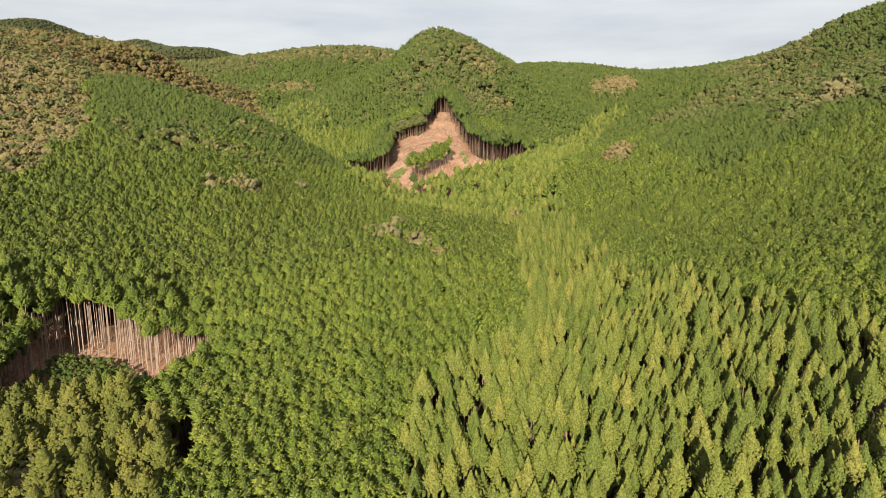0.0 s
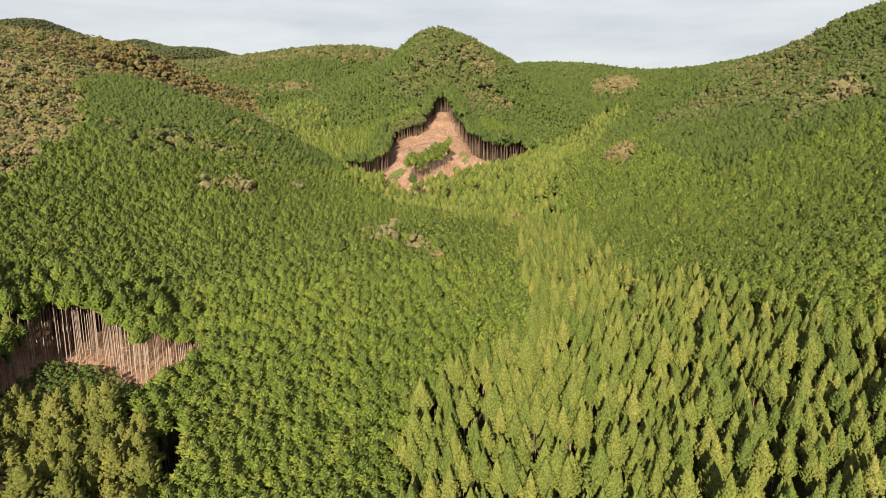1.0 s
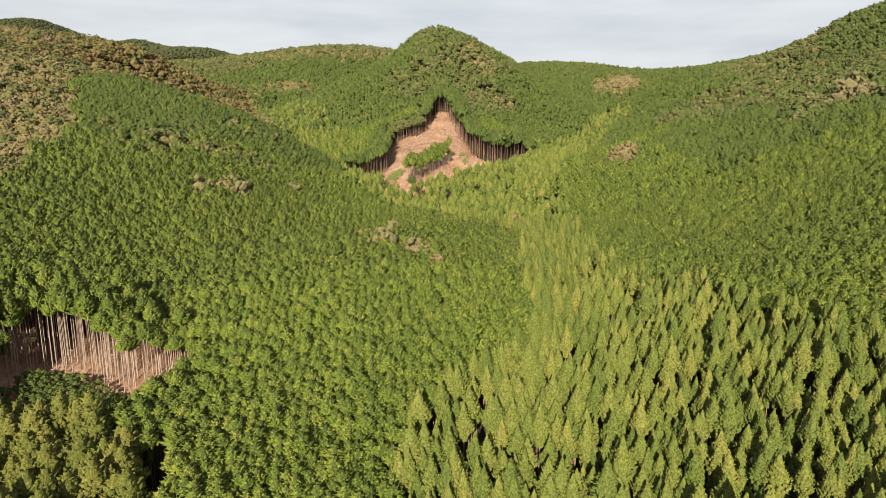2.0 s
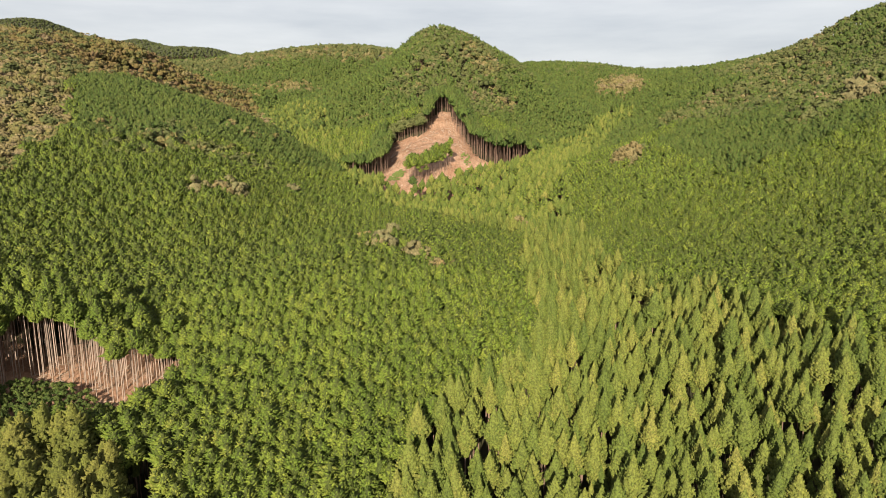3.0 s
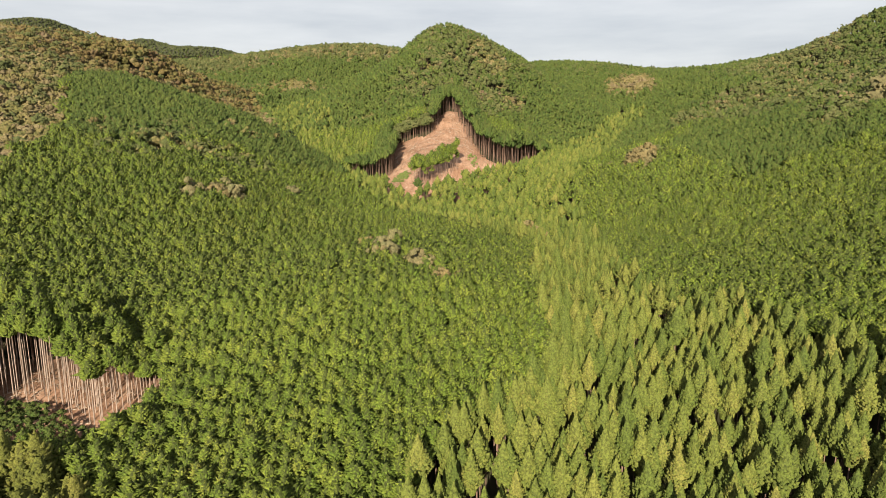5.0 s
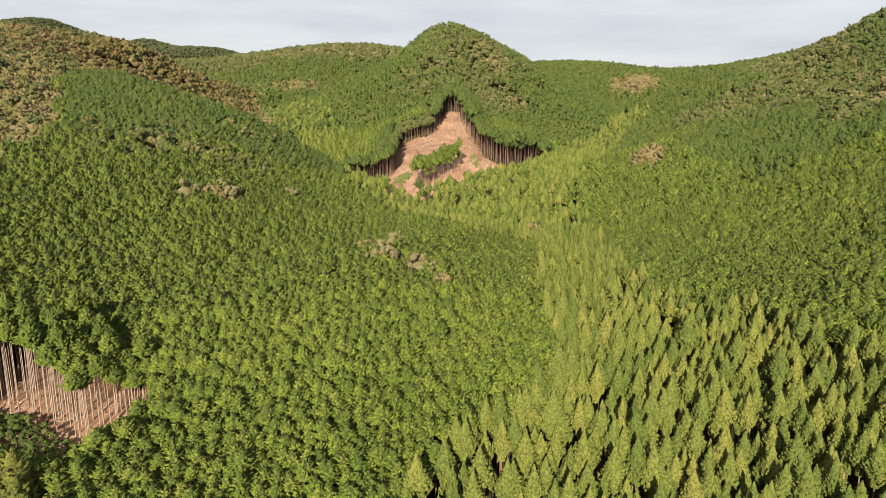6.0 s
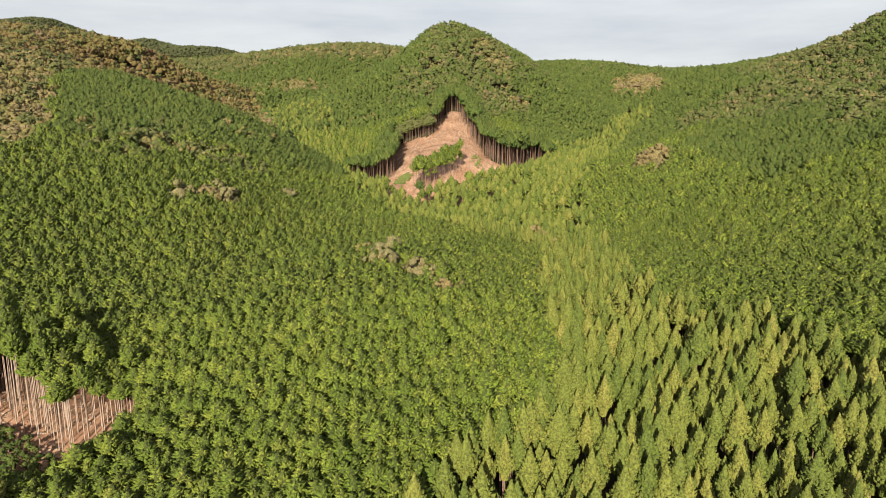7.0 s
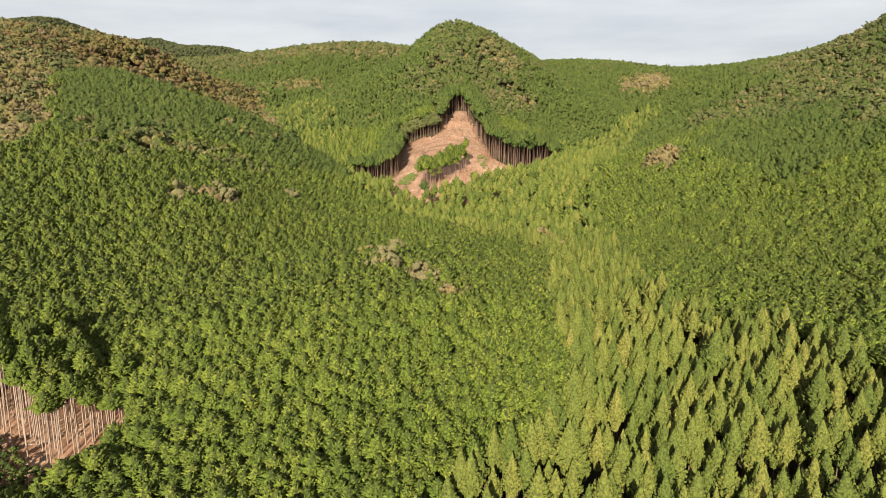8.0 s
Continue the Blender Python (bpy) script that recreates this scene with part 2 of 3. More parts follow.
def inside(x, y, poly):
    hit = np.zeros(len(x), bool)
    for (x0, y0), (x1, y1) in zip(poly, poly[1:] + poly[:1]):
        cross = (y0 > y) != (y1 > y)
        hit ^= cross & (x < (x1 - x0) * (y - y0) / ((y1 - y0) or 1e-9) + x0)
    return hit

# ---- plan: clearings and stands ----
CUT_FAR = [(-22, 466), (-33, 478), (-54, 497), (-78, 518), (-56, 530), (-45, 528), (-44, 558), (-47, 598), (-45, 622), (-34, 618), (-20, 610), (-15, 614), (-10, 628), (-9, 645), (-5, 656),
           (1, 667), (6, 645), (11, 622), (16, 596), (20, 570), (25, 557), (32, 553), (46, 556), (64, 588), (75, 602), (73, 584), (62, 552), (44, 526), (31, 515), (20, 508), (8, 498), (-4, 486), (-14, 475)]
ISLAND = [(-27, 486), (-24, 500), (-10, 512), (0, 526), (8, 530), (6, 522), (-2, 512), (-14, 494)]
CUT_NEAR = [(-75, 185), (-74, 200), (-80, 202), (-88, 200), (-93, 195), (-101, 199), (-114, 206), (-128, 206), (-131, 194), (-128, 172), (-110, 172), (-78, 174)]
STAND_NEAR = [(-72, 200), (-80, 202), (-88, 200), (-93, 195), (-101, 199), (-114, 206), (-128, 206), (-133, 196), (-141, 188), (-152, 200), (-150, 220), (-128, 224), (-108, 224), (-96, 216), (-82, 210)]
CEDAR_GULLY = [(-12, 100), (-9, 146), (-3, 163), (2, 173), (16, 183), (27, 199), (31, 218), (28, 245), (39, 318), (74, 364), (70, 281), (74, 257), (96, 238), (104, 216), (107, 193), (111, 184), (150, 150), (150, 100)]
CEDAR_MID = [(39, 318), (20, 345), (-20, 400), (-62, 455), (-80, 500), (-58, 500), (-26, 472), (10, 510), (30, 540), (60, 600), (160, 745), (212, 850), (235, 835), (185, 740), (105, 560), (84, 460), (74, 364)]
CEDAR_BACK = [(-80, 500), (-100, 520), (-150, 600), (-205, 760), (-225, 800), (-170, 810), (-110, 660), (-52, 570), (-50, 545), (-72, 522)]
CEDAR_NEAR = [(-160, 100), (-165, 160), (-106, 166), (-76, 162), (-68, 150), (-60, 130), (-54, 100)]
YOUNG = [(-127, 167), (-129, 192), (-126, 203), (-114, 203), (-101, 196), (-93, 191), (-85, 187), (-78, 180), (-80, 171), (-106, 168)]
GAP = [(-67, 138), (-69, 157), (-64, 157), (-59, 138)]
CEDAR_LEFT = [(-260, 170), (-260, 240), (-160, 236), (-148, 226), (-152, 200), (-140, 187), (-168, 184)]
AUTUMN_HILL = [(-800, 250), (-207, 300), (-206, 356), (-208, 392), (-251, 480), (-239, 505), (-216, 510), (-196, 528), (-168, 560), (-168, 650), (-190, 740), (-235, 860), (-290, 900), (-420, 880), (-800, 840)]
DULL = [[(-255, 480), (-208, 395), (-206, 330), (-160, 345), (-150, 420), (-100, 440), (-60, 500), (-200, 545)], [(200, 300), (240, 330), (330, 450), (300, 560), (170, 480), (135, 440), (165, 380)]]
SPUR_PALE = [(-177, 369), (-176, 426), (-156, 419), (-138, 417), (-111, 421), (-115, 386), (-136, 371), (-153, 352)]
RUST = [(-470, 600), (-440, 900), (-235, 900), (-200, 740), (-215, 560), (-250, 500), (-320, 530), (-380, 540)]
BROW_MIX = [(168, 470), (201, 452), (223, 402), (257, 386), (300, 430), (360, 560), (430, 741), (440, 801), (406, 834), (340, 800), (250, 790), (200, 600)]
PEAK_MIX = [(-30, 800), (-38, 743), (-62, 737), (-47, 718), (-25, 685), (-5, 644), (9, 629), (28, 626), (61, 693), (85, 753), (54, 750), (62, 776), (75, 815), (49, 865), (0, 880), (-25, 860)]
# oval patches of broadleaf among the conifers: x, y, half width, half length, share of broadleaf
SINGLE = [(-123, 337, 3.5, 3.5), (-109, 350, 7, 5), (-20, 267, 4, 3.5), (-11, 252, 3, 3), (-1, 239, 4.5, 2.5), (-31, 310, 4.5, 4.5), (252, 420, 12, 7), (118, 436, 8, 8), (-90, 400, 3, 3), (40, 360, 4, 4)]
PINES = [(415, 865, 75, 60, 0.7), (245, 462, 42, 26, 0.55), (260, 560, 110, 75, 0.6), (400, 720, 120, 90, 0.5), (0, 720, 60, 45, 0.55), (-30, 625, 20, 12, 0.6), (480, 880, 120, 90, 0.5),
         (20, 830, 90, 60, 0.4), (118, 440, 18, 16, 0.5), (-180, 1080, 200, 50, 0.5), (216, 495, 30, 14, 0.6), (330, 1040, 180, 50, 0.4), (-360, 1030, 90, 60, 0.7)]
PATCHES = [(-165, 402, 36, 30, 0.42),
           (-136, 462, 14, 12, 0.6), (118, 440, 15, 14, 0.7), (216, 490, 14, 9, 0.7), (372, 689, 55, 40, 0.6), (420, 860, 60, 45, 0.45), (262, 475, 16, 10, 0.7), (290, 560, 80, 60, 0.35),
           (330, 770, 70, 40, 0.3), (244, 935, 34, 52, 0.97), (-205, 905, 40, 46, 0.92), (-85, 676, 12, 6, 0.9), (42, 800, 22, 34, 0.6), (66, 731, 13, 10, 0.95), (34, 703, 12, 6, 0.7),
           (4, 750, 50, 50, 0.12), (-250, 900, 50, 40, 0.5), (0, 690, 30, 12, 0.5), (-30, 622, 12, 6, 0.6), (-99, 135, 6, 5, 1.0), (-190, 1080, 260, 40, 0.5), (420, 1000, 120, 60, 0.3), (-350, 1010, 100, 60, 0.3)]


def mesh_from(name, verts, faces, mats, tint=None, which=None, smooth=False):
    """A mesh from arrays: verts (n, 3), faces (m, 3)."""
    me = bpy.data.meshes.new(name)
    nv, nf = len(verts), len(faces)
    me.vertices.add(nv)
    me.vertices.foreach_set("co", np.ascontiguousarray(verts, np.float32).ravel())
    me.loops.add(nf * 3)
    me.loops.foreach_set("vertex_index", np.ascontiguousarray(faces, np.int32).ravel())
    me.polygons.add(nf)
    me.polygons.foreach_set("loop_start", np.arange(0, nf * 3, 3, dtype=np.int32))
    me.update(calc_edges=True)
    for m in mats:
        me.materials.append(m)
    if which is not None:
        me.polygons.foreach_set("material_index", np.ascontiguousarray(which, np.int32))
    if smooth:
        me.polygons.foreach_set("use_smooth", np.ones(nf, bool))
    if tint is not None:
        at = me.attributes.new("tint", "FLOAT", "POINT")
        at.data.foreach_set("value", np.ascontiguousarray(tint, np.float32))
    return me


def near_edge(x, y, poly):
    """Distance to a polygon's outline."""
    best = np.full(len(x), 1e9)
    for (x0, y0), (x1, y1) in zip(poly, poly[1:] + poly[:1]):
        dx, dy = x1 - x0, y1 - y0
        k = np.clip(((x - x0) * dx + (y - y0) * dy) / (dx * dx + dy * dy), 0, 1)
        best = np.minimum(best, np.hypot(x - x0 - k * dx, y - y0 - k * dy))
    return best


def build_ground():
    u = np.linspace(-1, 1, 190)
    xs = 420 * u + 2400 * u ** 5
    v = np.linspace(0, 1, 290)
    ys = -700 + 780 * np.minimum(v / 0.08, 1) + 1130 * np.clip((v - 0.08) / 0.84, 0, 1) + 2200 * np.clip((v - 0.92) / 0.08, 0, 1) ** 1.3
    gx, gy = np.meshgrid(xs, ys)
    z = ground(gx.ravel(), gy.ravel())
    verts = np.c_[gx.ravel(), gy.ravel(), z]
    w = len(xs)
    i = (np.arange(len(ys) - 1)[:, None] * w + np.arange(w - 1)[None]).ravel()
    faces = np.r_[np.c_[i, i + 1, i + w + 1], np.c_[i, i + w + 1, i + w]]
    c = verts[faces].mean(1)
    x, y = c[:, 0], c[:, 1]
    bare = inside(x, y, CUT_FAR) | inside(x, y, CUT_NEAR) | inside(x, y, STAND_NEAR) | (near_edge(x, y, STAND_NEAR) < 7) | (near_edge(x, y, CUT_FAR) < 5)
    me = mesh_from("ground", verts, faces, [M_FLOOR, M_SOIL], which=bare)
    me.polygons.foreach_set("use_smooth", np.ones(len(faces), bool))
    tagged(new("ground", me), "wooded mountain slopes with bare reddish soil in the clearings", "ground", kind="structure")


build_ground()
rng = np.random.default_rng(7)


# ---- trees ----
def stem(height, r0, r1, sides=6, lean=0.0):
    vs, fs = [], []
    rows = [(0.0, r0 * 1.3), (0.05, r0), (0.5, (r0 + r1) * 0.52), (1.0, r1)] if sides > 3 else [(0.0, r0), (1.0, r1)]
    for h, r in rows:
        for j in range(sides):
            a = 2 * np.pi * j / sides
            vs.append((r * np.cos(a) + lean * h * h, r * np.sin(a), height * h - (0.8 if h == 0 else 0)))
    for k in range(len(rows) - 1):
        for j in range(sides):
            a, b = k * sides + j, k * sides + (j + 1) % sides
            fs += [(a, b, b + sides), (a, b + sides, a + sides)]
    return np.array(vs), np.array(fs)


def tufts(p, way, s, width, height, k):
    """Leafy tufts: ragged little cones of k faces round p, of size s, that point along way."""
    n = len(p)
    e = unit(np.cross(way, rng.normal(size=(n, 3))))
    g = np.cross(way, e)
    a = np.arange(k)[None] * (2 * np.pi / k) + rng.uniform(0, 6.283, (n, 1)) + rng.normal(0, 0.2, (n, k))
    q = (s * width)[:, None] * rng.uniform(0.6, 1.3, (n, k))
    ring = p[:, None] + e[:, None] * (q * np.cos(a))[..., None] + g[:, None] * (q * np.sin(a))[..., None] - way[:, None] * (s[:, None] * rng.uniform(0, 0.4, (n, k)))[..., None]
    tip = p + way * (s * height)[:, None] + rng.normal(0, 0.12, (n, 3)) * s[:, None]
    v = np.concatenate([ring, tip[:, None]], 1).reshape(-1, 3)
    f = np.array([(j, (j + 1) % k, k) for j in range(k)])
    return v, (f[None] + (np.arange(n) * (k + 1))[:, None, None]).reshape(-1, 3)


def spike(height, r, thin):
    """A far stem: three faces that taper to a point, or one."""
    v = [(r * np.cos(a), r * np.sin(a), -0.8) for a in (0, 2.1, 4.2)] + [(0, 0, height)]
    return np.array(v), np.array([(1, 2, 3)] if thin else [(0, 1, 3), (1, 2, 3), (2, 0, 3)])


def unit(a):
    return a / np.linalg.norm(a, axis=1)[:, None]


def cone_crown(height, radius, n, size, k, profile, upright, spread, shape, rounds, core=0.74, low=0.0, skirt=0.0, taper=1.0, lumps=1.0):
    """A conifer crown, base at 0: an inner body and n tufts over an uneven outline, tips out and up."""
    ring = np.linspace(0, 2 * np.pi, rounds, endpoint=False)
    if rounds > 4:
        rows = [(h, core * profile(np.array([h]))[0]) for h in ((0.02, 0.2, 0.6, 0.94) if rounds > 6 else (0.05, 0.5, 0.92))]
        if skirt:
            rows[0] = (-skirt / height, core * 0.5)
    else:
        rows = [(-skirt / height, core * 0.5), (0.28, core * profile(np.array([0.28]))[0])]
    vs, fs = [], []
    for h, r in rows:
        vs += [(radius * r * np.cos(a + h), radius * r * np.sin(a + h), height * h) for a in ring]
    for i in range(len(rows) - 1):
        for j in range(rounds):
            a, b = i * rounds + j, i * rounds + (j + 1) % rounds
            fs += [(a, b, b + rounds), (a, b + rounds, a + rounds)]
    if rounds < 5:
        vs.append((0, 0, height * 0.97))
        fs += [(rounds + j, rounds + (j + 1) % rounds, 2 * rounds) for j in range(rounds)]
    h = np.sort(1 - np.sqrt((np.arange(n) + rng.random(n)) / n) * (0.99 - low))
    ang = np.arange(n) * 2.39996 + rng.normal(0, 0.3, n)
    lobe = 1 + 0.15 * lumps * np.sin(4 * ang + rng.uniform(0, 6)) * np.sin(11 * h + rng.uniform(0, 6)) + 0.13 * lumps * np.sin(7 * ang + 23 * h) * np.sin(19 * h)
    out = np.c_[np.cos(ang), np.sin(ang), np.zeros(n)]
    up = np.array([[0, 0, 1.0]])
    way = unit(up * upright + out * spread + 0.25 * rng.normal(size=(n, 3)))
    s = size * rng.uniform(0.7, 1.3, n) * (taper + (1 - taper) * profile(h))
    r = np.maximum(radius * profile(h) * lobe * rng.uniform(0.82, 1.05, n) - 0.35 * s, 0.02)
    kv, kf = tufts(out * r[:, None] + up * (height * h - 0.35 * s)[:, None], way, s, shape[0], shape[1], k)
    return np.concatenate([np.array(vs), kv]), np.concatenate([np.array(fs), kf + len(vs)]), len(fs)


def round_crown(height, radius, n, size, k=5, level=0, flat=False):
    """A broadleaf crown, base at 0: leafy tufts over several uneven lobes; flat: the level pads of a pine."""
    lobes = 7
    cen = rng.normal(0, 0.40, (lobes, 3)) * (radius, radius, height * 0.30) + (0, 0, height * 0.5)
    rad = rng.uniform(0.42, 0.66, lobes)
    i = np.arange(n) % lobes
    d = unit(rng.normal(size=(n, 3)))
    d[:, 2] = np.abs(d[:, 2]) * 1.1 - 0.3
    p = cen[i] + d * rad[i, None] * np.array([[radius, radius, height * (0.4 if flat else 0.5)]])
    way = unit(d * (0.6, 0.6, 1.0) + (0, 0, 0.5) + 0.25 * rng.normal(size=(n, 3))) if flat else unit(d + 0.25 * rng.normal(size=(n, 3)))
    s = size * rng.uniform(0.7, 1.35, n)
    kv, kf = tufts(p - way * (0.2 * s)[:, None], way, s, 0.75, 0.5 if flat else 0.65, k)
    sides = (7, 6, 5, 4)[level]
    thick = 0.9 if flat else 1.15
    core = [(0, 0, height * 0.12)]
    for h, q in ((0.25, 0.62 * thick), (0.55, 0.58 * thick)):
        core += [(radius * q * np.cos(a + h), radius * q * np.sin(a + h), height * h) for a in np.linspace(0, 2 * np.pi, sides, endpoint=False)]
    core.append((0, 0, height * 0.78))
    cf = []
    for j in range(sides):
        a, b = 1 + j, 1 + (j + 1) % sides
        cf += [(0, b, a), (a, b, b + sides), (a, b + sides, a + sides), (a + sides, b + sides, 1 + 2 * sides)]
    return np.concatenate([np.array(core), kv]), np.concatenate([np.array(cf), kf + len(core)]), len(cf)


def cedar_profile(h):
    return np.where(h < 0.12, 0.80 + 1.67 * h, np.clip(1 - h, 0, 1) / 0.88)


def cypress_profile(h):
    return np.where(h < 0.25, 0.70 + 1.2 * h, (np.clip(1 - h, 0, 1) / 0.75) ** 0.66)


# total height, length of bare stem, crown radius, stem radius
KIND = {"pine": (18.0, 11.0, 3.3, 0.17), "cedar": (20.2, 13.2, 2.4, 0.2), "cypress": (18.0, 13.9, 2.1, 0.16), "edge": (23.0, 17.5, 2.6, 0.135), "old": (19.5, 10.0, 3.2, 0.25), "autumn": (16.5, 7.5, 4.5, 0.16)}
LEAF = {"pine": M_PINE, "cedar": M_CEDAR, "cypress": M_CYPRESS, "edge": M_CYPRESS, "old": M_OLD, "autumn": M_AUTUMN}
# tufts in a crown, their size and their faces, near to far
DETAIL = {"pine": [(80, 0.95, 4), (60, 1.05, 4), (32, 1.3, 4), (14, 1.8, 3)],
          "cedar": [(160, 0.76, 4), (72, 0.94, 3), (26, 1.5, 3), (8, 2.2, 3)],
          "cypress": [(76, 0.97, 3), (27, 1.19, 3), (12, 1.55, 3), (5, 2.4, 3)],
          "old": [(220, 1.0, 4)],
          "edge": [(110, 1.0, 3), (30, 1.6, 3), (12, 2.1, 3), (5, 2.8, 3)],
          "autumn": [(120, 1.05, 4), (80, 1.15, 4), (42, 1.45, 4), (18, 2.0, 3)]}


def crown(kind, level):
    total, bare, radius, _ = KIND[kind]
    n, size, k = DETAIL[kind][level]
    rounds = (7, 5, 4, 3)[level]
    skirt = 0.0 if kind == "edge" else ((0.2, 0.2, 0.2, 0.22) if kind == "cedar" else (0.25, 0.25, 0.22, 0.22))[level] * bare
    fat = (1.0, 1.02, 1.22, 1.34)[level] if kind == "cedar" else (1.0, 1.05, 1.25, 1.6)[level]
    if kind == "cedar":
        v, f, inner = cone_crown(total - bare, radius * fat, n, size, k, cedar_profile, 0.85, 0.55, (0.52, 0.9), rounds, 0.78, (-0.15, -0.1, 0.0, 0.03)[level], skirt, (0.36, 0.45, 0.6, 0.7)[level], (0.8, 0.7, 0.6, 0.6)[level])
    elif kind == "old":
        v, f, inner = cone_crown(total - bare, radius, n, size, k, cypress_profile, 0.75, 0.6, (0.5, 1.0), rounds, 0.76, -0.05, 0.2 * bare, 0.7, 2.0)
    elif kind in ("autumn", "pine"):
        v, f, inner = round_crown(total - bare, radius * (1.0, 1.05, 1.16, 1.28)[level], n, size, k, level, kind == "pine")
    else:
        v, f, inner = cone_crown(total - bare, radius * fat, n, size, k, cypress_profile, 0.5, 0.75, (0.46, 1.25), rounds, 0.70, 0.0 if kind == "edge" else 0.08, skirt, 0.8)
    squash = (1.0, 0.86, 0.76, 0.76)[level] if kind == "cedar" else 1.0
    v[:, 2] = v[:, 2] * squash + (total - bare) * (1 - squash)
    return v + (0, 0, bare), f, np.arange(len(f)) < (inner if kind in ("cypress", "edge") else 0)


def whole(kind, level):
    """Crown and stem in one, for the joined woods: verts, faces, material of each face."""
    v, f, inner = crown(kind, level)
    total, bare, _, r = KIND[kind]
    sv, sf = stem(bare + 1.5, r, r * 0.6, 5 if level == 0 else 3) if level < 2 or kind == "edge" else spike(bare + 3, r * 1.3, level > 2)
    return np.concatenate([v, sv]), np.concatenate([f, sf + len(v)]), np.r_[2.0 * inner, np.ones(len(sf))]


def joined(name, label, pts, kind, level, seed, grow=1.0, sink=0.0, leaf=None, broad=1.0):
    """One mesh of many trees of one kind."""
    r = np.random.default_rng(seed)
    n = len(pts)
    if n == 0:
        return
    tmpl = [whole(kind, level) for _ in range(6)]
    pick = r.integers(0, len(tmpl), n)
    ang, sc = r.uniform(0, 6.283, n), r.normal(1, 0.12 if kind == "cedar" and level < 2 else (0.05, 0.05, 0.04, 0.06)[level], n).clip(0.75, 1.25) * grow
    wide = broad * sc * r.normal(1, 0.1, n).clip(0.75, 1.3)
    tint = r.random(n)
    z = ground(pts[:, 0], pts[:, 1]) - sink
    vs, fs, ts, ws, base = [], [], [], [], 0
    for k, (tv, tf, tw) in enumerate(tmpl):
        sel = np.flatnonzero(pick == k)
        c, s = np.cos(ang[sel])[:, None], np.sin(ang[sel])[:, None]
        vx = (tv[None, :, 0] * c - tv[None, :, 1] * s) * wide[sel, None] + pts[sel, 0, None]
        vy = (tv[None, :, 0] * s + tv[None, :, 1] * c) * wide[sel, None] + pts[sel, 1, None]
        vz = tv[None, :, 2] * sc[sel, None] + z[sel, None]
        vs.append(np.stack([vx, vy, vz], -1).reshape(-1, 3))
        fs.append((tf[None] + (np.arange(len(sel)) * len(tv))[:, None, None] + base).reshape(-1, 3))
        ts.append(np.repeat(tint[sel], len(tv)))
        ws.append(np.tile(tw, len(sel)))
        base += len(sel) * len(tv)
    me = mesh_from(name, np.concatenate(vs), np.concatenate(fs), [leaf or LEAF[kind], M_BARK, M_CROWN_SHADE], np.concatenate(ts), np.concatenate(ws), True)
    tagged(new(name, me), label, "forest", kind="stuff")


NAMES = {"pine": "pine_tree", "cedar": "cedar_tree", "cypress": "cypress_tree", "edge": "cypress_tree", "old": "cedar_tree", "autumn": "broadleaf_tree"}


def tree(kind, label, group, level=0, bark=None, leaf=None):
    """One tree: an Empty at its foot, with trunk and crown."""
    total, bare, _, r = KIND[kind]
    root = tagged(new(NAMES[kind]), label, "tree", group)
    v, f = stem(bare + (total - bare) * 0.75, r, r * 0.45, 7, rng.normal(0, 0.25))
    t = new("trunk", mesh_from("trunk", v, f, [bark or M_BARK]))
    t.data.polygons.foreach_set("use_smooth", np.ones(len(f), bool))
    v, f, inner = crown(kind, level)
    c = new("crown", mesh_from("crown", v, f, [leaf or LEAF[kind], M_CROWN_SHADE], which=inner, smooth=True))
    t.parent = c.parent = root
    return root


def trees(kind, pts, label, group, seed, variants=6, spread=0.09, size=None, level=0, bark=None, leaf=None, wide=None):
    r = np.random.default_rng(seed)
    made = [tree(kind, label, group, level, bark, leaf) for _ in range(min(variants, len(pts)))]
    z = ground(pts[:, 0], pts[:, 1])
    for i, (x, y) in enumerate(pts):
        s = float(np.clip(r.normal(1, spread), 0.75, 1.25)) * (1.0 if size is None else float(size[i]))
        w = s if wide is None else wide
        m = Matrix.LocRotScale((x, y, z[i]), Euler((0, 0, r.uniform(0, 6.28))), (w * r.uniform(0.9, 1.12), w * r.uniform(0.9, 1.12), s))
        if i < len(made):
            made[i].matrix_basis = m
        else:
            copy_thing(made[int(r.integers(len(made)))], m)


def scatter(x0, x1, y0, y1, step, seed, turn=0.62, jitter=0.24):
    """Planting places: a jittered three-corner grid, turned so that its rows run obliquely over the slope."""
    r = np.random.default_rng(seed)
    cx, cy, half = (x0 + x1) / 2, (y0 + y1) / 2, math.hypot(x1 - x0, y1 - y0) / 2
    gx, gy = np.meshgrid(np.arange(-half, half, step * 1.07), np.arange(-half, half, step * 0.93))
    gx[::2] += step * 0.53
    c, s = math.cos(turn), math.sin(turn)
    p = np.c_[cx + gx.ravel() * c - gy.ravel() * s, cy + gx.ravel() * s + gy.ravel() * c] + r.normal(0, jitter * step, (gx.size, 2))
    p = p[(p[:, 0] > x0) & (p[:, 0] < x1) & (p[:, 1] > y0) & (p[:, 1] < y1)]
    return p[np.argsort(p[:, 1])]


